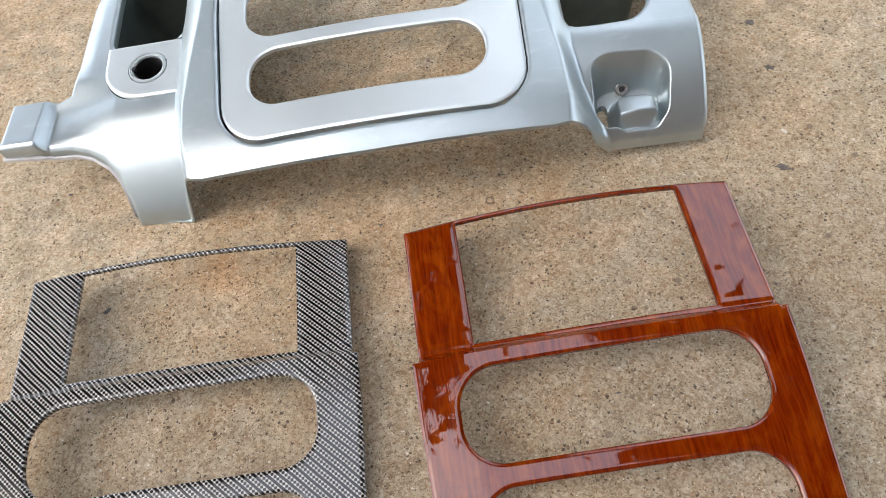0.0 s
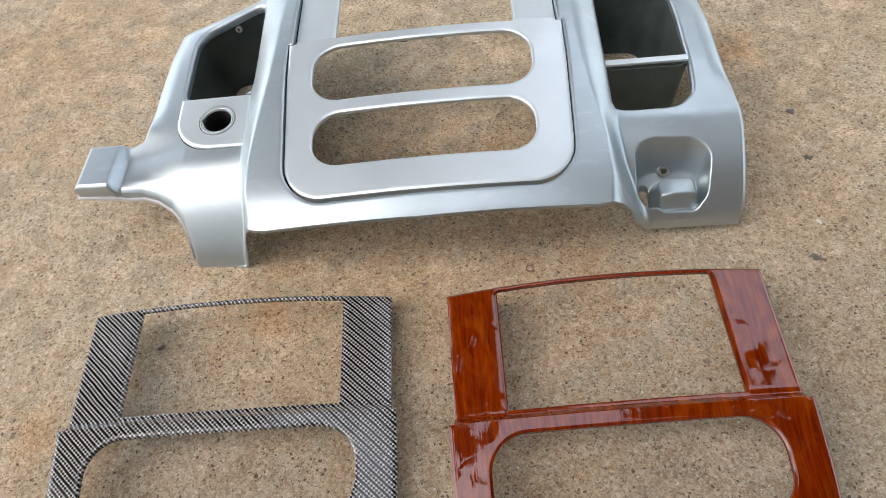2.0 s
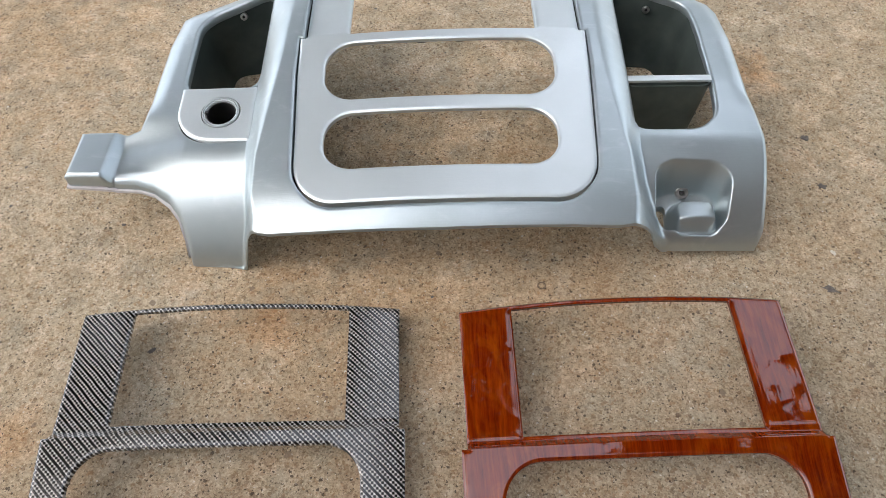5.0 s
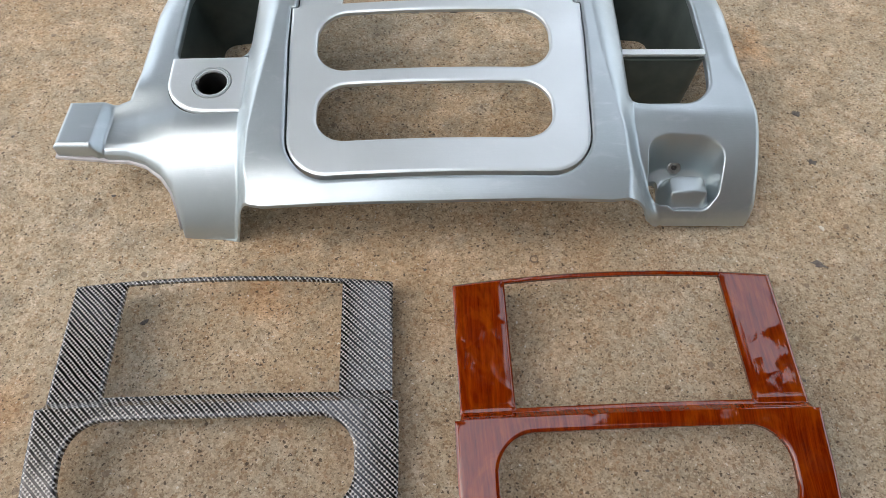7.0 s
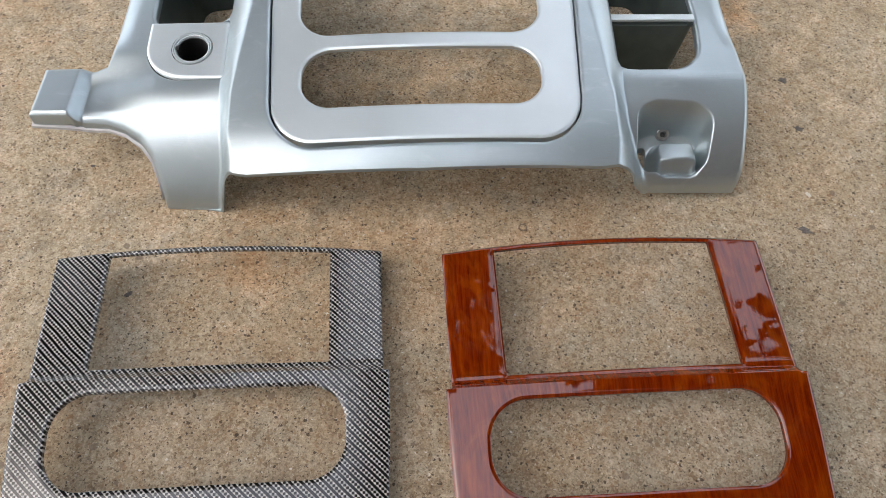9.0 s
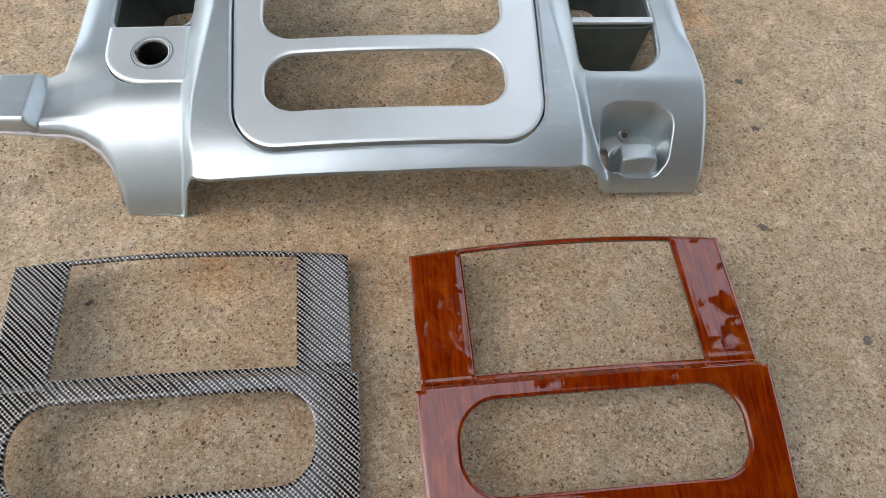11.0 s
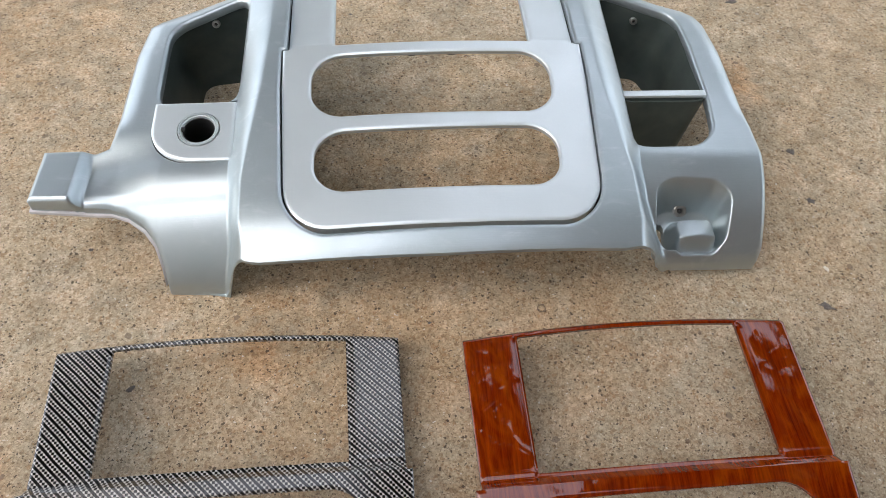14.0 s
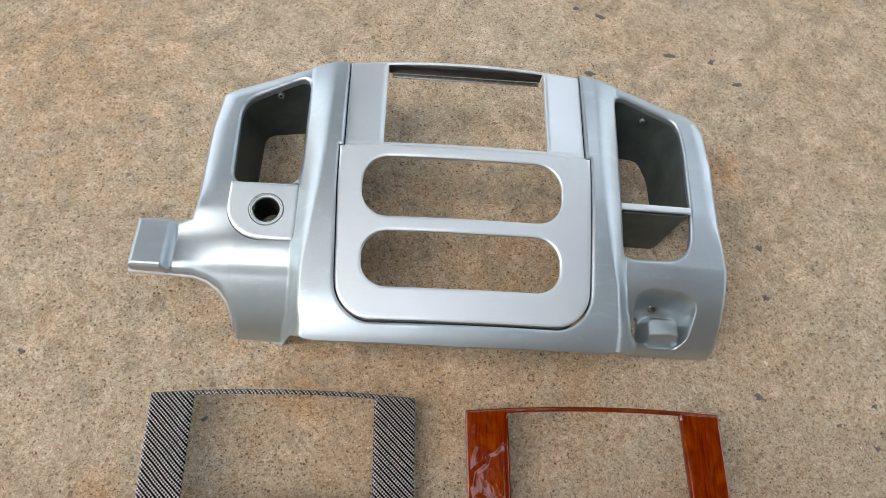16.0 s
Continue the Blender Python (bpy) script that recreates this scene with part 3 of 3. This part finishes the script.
def housing_depth(x, y, top):
    e = housing_field(x, y)
    o = outer_edge(x, y)
    t = np.where(e < 0.0025, 0.008, 0.003)
    t = np.where((o < 0.003) & (y > 0.70), 0.022, t)
    t = np.where((o < 0.003) & (y < 0.66) & (x < -0.36), 0.0125, t)
    t = np.where((o < 0.003) & (y < 0.62), np.interp(x, [-0.318, -0.286, 0.100, 0.132], [0.012, 0.004, 0.004, 0.012]), t)
    return np.minimum(t, np.maximum(top - 0.0008, 0.0015))


DISH = rounded([(0.1095, 0.618), (0.1095, 0.654), (0.126, 0.662), (0.170, 0.661), (0.1865, 0.649), (0.1815, 0.615), (0.172, 0.6085), (0.119, 0.6085)], 0.013)
housing = thing("dash_housing", Matrix.Identity(4), "satin silver-green plastic dash centre housing lying on concrete", "dash housing")
part("shell", sheet("shell", housing_field, housing_height, housing_depth, (-0.480, 0.230, 0.566, 0.962), 0.00085), housing_paint, housing, sharp=55)


def plate_field(x, y):
    return np.minimum(sd_poly(x, y, PLATE) - 0.0009, np.hypot(x + 0.327, y - 0.7235) - 0.0204)


def plate_height(x, y):
    d = np.clip(sd_poly(x, y, PLATE) - 0.0009, 0, 0.003)
    return 0.0905 + 0.118 * (y - 0.687) - 0.0015 * (1 - d / 0.003) ** 2


plate = part("socket_plate", sheet("socket_plate", plate_field, plate_height, lambda x, y, t: 0 * x + 0.003, (-0.376, -0.288, 0.682, 0.762), 0.0015), bezel_paint, housing, "flat silver socket plate", sharp=60)
slope = Matrix.Translation((-0.327, 0.7235, 0.0948)) @ Euler((math.atan(0.118), 0, 0)).to_matrix().to_4x4()
part("socket_ring", lathe([(0.0153, -0.026), (0.0153, -0.0010), (0.0160, 0.0002), (0.0168, 0.0004), (0.0172, -0.0008), (0.0178, -0.0008), (0.0182, 0.0008), (0.0192, 0.0008), (0.0197, -0.0004), (0.0197, -0.003), (0.0168, -0.004), (0.0168, -0.026)], 40, slope), bezel_paint, plate, "raised silver socket ring")
part("socket_tube", lathe([(0.0152, -0.055), (0.0152, -0.002), (0.0144, -0.002), (0.0144, -0.055)], 40, slope), black_plastic, plate, "black socket tube")
part("key_notch", box_bm(-0.3414, 0.7235, 0.0940, 0.004, 0.004, 0.004, 0.0006), black_plastic, plate, "small black key notch")

# pocket liners: rim, flared walls, inturned foot


def liner(name, rim, base, rim_z, base_z, grow=0.0022):
    n = len(rim)
    r = [(x, y, rim_z(x, y)) for x, y in rim]
    c = Vector((sum(p[0] for p in rim) / n, sum(p[1] for p in rim) / n))

    def off(p, k):
        d = Vector((p[0], p[1])) - c
        d = Vector((p[0], p[1])) + d.normalized() * k
        return d.x, d.y
    mid = [((a[0] * 0.5 + b[0] * 0.5), (a[1] * 0.5 + b[1] * 0.5), (a[2] + base_z) / 2) for a, b in zip(r, base)]
    b0 = [(x, y, base_z + 0.006) for x, y in base]
    b1 = [(*off(p, -0.003), base_z + 0.002) for p in base]
    b2 = [(*off(p, -0.003), base_z) for p in base]
    o0 = [(*off(p, grow), base_z) for p in base]
    o1 = [(*off(p, grow), z) for p, (_, _, z) in zip(rim, r)]
    return part(name, loft([r, mid, b0, b1, b2, o0, o1]), dark_liner, housing, "dark green-grey open storage pocket", sharp=45)


RIM_L = rounded([(-0.3735, 0.700), (-0.3775, 0.876), (-0.2935, 0.914), (-0.2915, 0.700)], 0.020)
BASE_L = rounded([(-0.364, 0.715), (-0.364, 0.891), (-0.299, 0.902), (-0.297, 0.715)], 0.016)


def under(x, y):
    return float(housing_height(np.array([x]), np.array([y]))[0]) - 0.0022


liner("pocket", RIM_L, BASE_L, lambda x, y: under(x, y) if y > 0.757 else 0.085, 0.001)
RIM_R = rounded([(0.0925, 0.7570), (0.093, 0.928), (0.182, 0.899), (0.185, 0.860), (0.1815, 0.757)], 0.012)
BASE_R = rounded([(0.101, 0.759), (0.101, 0.902), (0.156, 0.898), (0.170, 0.862), (0.172, 0.759)], 0.012)
liner("pocket", RIM_R, BASE_R, lambda x, y: under(x, y) if y > 0.77 else 0.094, 0.001)
shelf = part("shelf", box_bm(0.1355, 0.7615, 0.0985, 0.090, 0.0085, 0.0035, 0.0012), bezel_paint, housing, "thin silver divider shelf", at=Matrix.Identity(4))
part("divider", box_bm(0.1345, 0.7600, 0.072, 0.080, 0.004, 0.050, 0.0008), dark_liner, shelf, "dark divider panel")

# pale flange under the arm and round the cut-out
path = [(-0.4735, 0.6440), (-0.4300, 0.6440), (-0.4260, 0.6458), (-0.404, 0.6458), (-0.3890, 0.6423), (-0.3757, 0.6352), (-0.3660, 0.6237), (-0.3608, 0.6095), (-0.3592, 0.600)]
bm = bmesh.new()
prev = None
for k, (x, y) in enumerate(path):
    goal = Vector((min(x + 0.001, -0.40), 0.70)) if k < 5 else Vector((-0.335, 0.655))
    inside = Vector((x, y)) + (goal - Vector((x, y))).normalized() * 0.007
    z = max(0.004, float(housing_height(np.array([inside.x]), np.array([inside.y]))[0]) - 0.0115)
    ring = [bm.verts.new(p) for p in ((x, y, z), (x, y, z - 0.003), (inside.x, inside.y, z - 0.003), (inside.x, inside.y, z + 0.001))]
    if prev:
        for j in range(4):
            bm.faces.new((prev[j], prev[(j + 1) % 4], ring[(j + 1) % 4], ring[j]))
    else:
        bm.faces.new(ring)
    prev = ring
bm.faces.new(prev)
part("flange", bm, pale_edge, housing, "pale unpainted flange edge")

# screws and boss
def screw(x, y, z, rx, ry, r=0.0052):
    m = pose(x, y, z, rx, ry, 0)
    prof = [(0.0004, 0.0), (r, 0.0), (r, 0.004), (r * 0.85, 0.0048), (r * 0.5, 0.0048), (r * 0.42, 0.0022), (0.0004, 0.0022)]
    s = part("screw", lathe(prof, 20), bare_metal, housing, "small zinc screw", at=m)
    # black disc stands for the shade inside the screw's drive hole
    part("recess_shade", lathe([(0.0003, 0.0021), (r * 0.44, 0.0021), (r * 0.44, 0.0026), (0.0003, 0.0026)], 12), black_plastic, s)


screw(0.1436, 0.6545, 0.0412, 37, 0, 0.0066)
screw(-0.3335, 0.8945, 0.087, 70, 0, 0.0042)
screw(0.139, 0.9065, 0.079, 70, 0, 0.0042)

# black strips added under the centre bezel's joint, in place of the gap's shade
seat = pose(BC[0], BC[1], 0.1285, 7.8, -0.2, 1.2)
for cx, cy, cz, sx, sy, tilt, turn in ((-0.1475, 0.066, -0.024, 0.010, 0.128, -9.6, 0), (0.1475, 0.066, -0.024, 0.010, 0.128, -9.6, 0),
                                       (-0.147, -0.080, -0.0115, 0.014, 0.160, 0, 0), (0.147, -0.080, -0.0115, 0.014, 0.160, 0, 0),
                                       (0, -0.2035, -0.0085, 0.210, 0.016, 0, 0), (-0.126, -0.186, -0.0100, 0.060, 0.018, 0, -42), (0.126, -0.186, -0.0100, 0.060, 0.018, 0, 42)):
    part("gap_shade_strip", box_bm(0, 0, 0, sx, sy, 0.003, 0.0008), black_plastic, housing, at=seat @ pose(cx, cy, cz, tilt, 0, turn))

# centre bezel, set in the housing
silver_bezel = make_bezel("silver_trim_bezel", bezel_paint, pose(BC[0], BC[1], 0.1285, 7.8, -0.2, 1.2), "brushed silver dash bezel set in the silver housing", 0.130, -0.0037)
part("retainer", box_bm(0, 0.1290, -0.0345, 0.196, 0.003, 0.018, 0.0008), black_plastic, silver_bezel, "black strip behind the top window edge")
part("bracket", box_bm(0.002, 0.1250, -0.0455, 0.190, 0.0055, 0.0024, 0.0006), bare_metal, silver_bezel, "thin metal bracket strip")
for cx in (-0.062, -0.022, 0.018, 0.058):
    part("clip_tab", box_bm(cx, -0.0102, 0.0008, 0.008, 0.0016, 0.003, 0.0005), black_plastic, silver_bezel)

# ---- stones and marks set in the concrete ----
def stone_material(name, c0, c1):
    m, nt, b = material(name)
    nt.links.new(ramp(nt, noise_tex(nt, coords(nt), 500.0, 4.0, 0.7), [(0.3, c0), (0.7, c1)]), b.inputs["Base Color"])
    b.inputs["Roughness"].default_value = 0.8
    return m


dark_stone = stone_material("dark_grey_stone", (0.070, 0.058, 0.050), (0.185, 0.158, 0.138))
pale_stone = stone_material("pale_quartz_stone", (0.50, 0.45, 0.36), (0.72, 0.68, 0.58))
brown_stone = stone_material("brown_stone", (0.10, 0.065, 0.04), (0.24, 0.17, 0.11))
rng = random.Random(7)


def stone(x, y, sx, sy, mat_, turn=0.0, h=0.0009):
    bm = bmesh.new()
    n = 13
    k = [rng.uniform(0.48, 1.15) for _ in range(n)]
    ring = lambda f, z: [bm.verts.new((sx / 2 * f * k[i] * math.cos(2 * math.pi * i / n), sy / 2 * f * k[i] * math.sin(2 * math.pi * i / n), z)) for i in range(n)]
    r0, r1 = ring(1.0, -0.0004), ring(0.72, h)
    for i in range(n):
        bm.faces.new((r0[i], r0[(i + 1) % n], r1[(i + 1) % n], r1[i]))
    bm.faces.new(r1)
    bm.faces.new(r0[::-1])
    return part("stone", bm, mat_, ground, at=pose(x, y, 0, 0, 0, turn))


for x, y, sx, sy, turn in [(0.314, 0.697, 0.013, 0.009, -35), (0.284, 0.563, 0.016, 0.008, -25), (0.316, 0.770, 0.012, 0.010, 10), (0.082, 1.177, 0.013, 0.008, 0),
                           (0.120, 1.164, 0.018, 0.009, -20), (0.225, 1.096, 0.020, 0.008, -10), (0.290, 1.091, 0.016, 0.011, 60), (0.326, 1.050, 0.015, 0.010, 5),
                           (0.098, 1.048, 0.018, 0.010, 0), (0.345, 0.433, 0.012, 0.010, 40), (0.423, 0.509, 0.012, 0.007, 0), (0.430, 0.561, 0.010, 0.007, 20),
                           (-0.329, 0.251, 0.014, 0.010, 30), (-0.376, 0.498, 0.009, 0.005, 30), (-0.445, 0.651, 0.005, 0.004, 0), (0.379, 0.534, 0.006, 0.004, 0),
                           (-0.598, 0.564, 0.010, 0.006, -20), (-0.245, 1.105, 0.006, 0.004, 0)]:
    stone(x, y, sx * 1.2, sy * 1.25, dark_stone, turn)
stone(0.299, 0.608, 0.006, 0.011, pale_stone, 20)
stone(0.110, 0.432, 0.006, 0.006, brown_stone, 0, 0.002)
part("ring_mark", lathe([(0.0032, -0.0003), (0.0032, 0.0006), (0.0042, 0.0008), (0.0046, -0.0003)], 18), brown_stone, ground, at=pose(0, 0.57, 0))
scatter = random.Random(11)
for _ in range(230):
    sz = scatter.uniform(0.0025, 0.0055)
    stone(scatter.uniform(-0.75, 0.6), scatter.uniform(0.2, 1.2), sz, sz * scatter.uniform(0.6, 1.0), scatter.choice([dark_stone, brown_stone, brown_stone, pale_stone]), scatter.uniform(0, 180), 0.0005)

# ---- orange piece at the side ----
orange, _nt, _b = material("orange_plastic")
_nt.links.new(ramp(_nt, noise_tex(_nt, coords(_nt), 120.0, 3.0), [(0.3, (0.80, 0.13, 0.01)), (0.7, (0.95, 0.20, 0.02))]), _b.inputs["Base Color"])
_b.inputs["Roughness"].default_value = 0.4
block = thing("orange_wedge", pose(0.524, 0.452, 0, 0, 0, 15), "bright orange plastic wedge lying on concrete", "plastic wedge")
bm = box_bm(0, 0, 0.006, 0.045, 0.022, 0.012, 0.002)
part("wedge_body", bm, orange, block)
part("ridge", box_bm(0.004, 0, 0.0135, 0.026, 0.008, 0.004, 0.001), orange, block)

# ---- added walls, out of view behind the walk, that shape light and reflections ----
brick_wall, _nt, _b = material("brown_render_wall")
_nt.links.new(ramp(_nt, noise_tex(_nt, coords(_nt), 6.0, 5.0), [(0.3, (0.10, 0.078, 0.062)), (0.7, (0.165, 0.132, 0.105))]), _b.inputs["Base Color"])
_b.inputs["Roughness"].default_value = 0.9
white_wall, _nt, _b = material("white_painted_wall")
_nt.links.new(ramp(_nt, noise_tex(_nt, coords(_nt), 5.0, 5.0), [(0.3, (0.72, 0.72, 0.70)), (0.7, (0.80, 0.80, 0.79))]), _b.inputs["Base Color"])
_b.inputs["Roughness"].default_value = 0.7
# white one: brightens the silver's front faces on the left
tagged(part("bounce_wall_south", box_bm(-3.7, -1.6, 1.25, 6.4, 0.2, 2.5, 0.01), white_wall), "added white wall out of view, brightens reflections in the silver", "wall", kind="structure")
# tall brown one: keeps sky off the near slab, dish and tower
tagged(part("shade_wall_south_east", box_bm(2.8, -1.6, 3.2, 6.6, 0.25, 6.4, 0.01), brick_wall), "added brown wall out of view, shades the slab and darkens reflections", "wall", kind="structure")

# ---- trees round the slab, mirrored in the lacquer ----
leaf, _nt, _b = material("dark_foliage")
_oi = _nt.nodes.new("ShaderNodeNewGeometry")
_nt.links.new(ramp(_nt, _oi.outputs["Random Per Island"], [(0.0, (0.02, 0.04, 0.012)), (1.0, (0.07, 0.11, 0.03))]), _b.inputs["Base Color"])
_b.inputs["Roughness"].default_value = 0.6
bark, _nt, _b = material("grey_brown_bark")
_nt.links.new(ramp(_nt, noise_tex(_nt, coords(_nt, (8, 8, 1.5)), 3.0, 4.0), [(0.3, (0.07, 0.05, 0.035)), (0.7, (0.2, 0.15, 0.11))]), _b.inputs["Base Color"])
_b.inputs["Roughness"].default_value = 0.9


def tree(x, y, height, spread, seed, boughs=()):
    """boughs: ends of long limbs that reach out from the trunk, as place, thickness of the leaves round them and how far in they are bare."""
    r = random.Random(seed)
    root = thing("tree", pose(x, y, 0), "tall dark green leafy tree beside the concrete slab", "tree", "trees round the slab")
    bm = bmesh.new()

    def limb(a, b, ra, rb):
        q = (b - a).to_track_quat("Z", "Y").to_matrix()
        rings = [[bm.verts.new(c + q @ Vector((rad * math.cos(k * math.pi / 4), rad * math.sin(k * math.pi / 4), 0))) for k in range(8)] for c, rad in ((a, ra), ((a + b) / 2 + Vector((r.uniform(-.1, .1), r.uniform(-.1, .1), 0)), (ra + rb) / 2), (b, rb))]
        for u, v in zip(rings, rings[1:]):
            for k in range(8):
                bm.faces.new((u[k], u[(k + 1) % 8], v[(k + 1) % 8], v[k]))
    limb(Vector((0, 0, 0)), Vector((0, 0, height * 0.75)), 0.22, 0.07)
    tips = []
    for _ in range(16):
        a = r.uniform(0, 2 * math.pi)
        z0 = r.uniform(0.3, 0.72) * height
        tip = Vector((math.cos(a) * spread * r.uniform(0.5, 0.95), math.sin(a) * spread * r.uniform(0.5, 0.95), min(height, z0 + r.uniform(0.5, 2.6))))
        limb(Vector((0, 0, z0)), tip, 0.07, 0.02)
        tips += [(tip, 0.5), ((tip + Vector((0, 0, z0))) / 2, 0.5)]
    tips.append((Vector((0, 0, height)), 0.5))
    for ex, ey, ez, thick, bare in boughs:
        a, b = Vector((0, 0, ez - 1.2)), Vector((ex - x, ey - y, ez))
        limb(a, b, 0.09, 0.02)
        n = int((b - a).length * (1 - bare) / 0.42)
        for k in range(n + 1):
            c = a.lerp(b, bare + (1 - bare) * k / max(n, 1))
            tips.append((c + Vector((r.gauss(0, 0.12), r.gauss(0, 0.16), r.gauss(0, 0.15))), thick * r.uniform(0.75, 1.15)))
    part("trunk", bm, bark, root)
    verts, faces = [], []
    for tip, wide in tips:
        for _ in range(240 if wide > 0.45 else 150):
            c = tip + Vector((r.gauss(0, wide), r.gauss(0, wide), r.gauss(0, wide * 0.76)))
            e = Euler((r.uniform(0, 6.3), r.uniform(0, 6.3), r.uniform(0, 6.3))).to_matrix()
            w = r.uniform(0.08, 0.17)
            n = len(verts)
            verts += [tuple(c + e @ Vector(p)) for p in ((-w * 1.6, 0, 0), (0, -w * 0.7, 0.02), (w * 1.6, 0, 0), (0, w * 0.7, 0.02))]
            faces.append((n, n + 1, n + 2, n + 3))
    me = bpy.data.meshes.new("crown")
    me.from_pydata(verts, [], faces)
    tagged(part("crown", me, leaf, root), kind="stuff")


tree(-5.4, 3.0, 10.4, 2.4, 1, [(-2.0, 1.15, 7.6, 0.30, 0.45), (-2.6, 3.3, 7.4, 0.45, 0.4)])
tree(-2.6, 5.6, 10.4, 2.9, 5)
tree(6.0, 2.1, 9.8, 2.0, 6, [(-1.9, 2.35, 7.2, 0.36, 0.2), (-1.2, 2.85, 7.0, 0.26, 0.25), (1.6, 1.5, 7.0, 0.36, 0.2), (2.1, 3.0, 7.0, 0.34, 0.2)])
tree(5.4, -0.8, 10.4, 2.2, 8, [(1.9, 0.75, 7.0, 0.36, 0.2), (1.7, 0.15, 7.2, 0.34, 0.25), (2.4, -0.6, 7.0, 0.40, 0.2)])
# far row, added out of view to darken the lowest northern reflections
tree(-2.6, 11.2, 8.4, 2.6, 11)
tree(1.9, 11.8, 8.8, 2.7, 12)
tree(6.3, 9.6, 7.8, 2.6, 13)
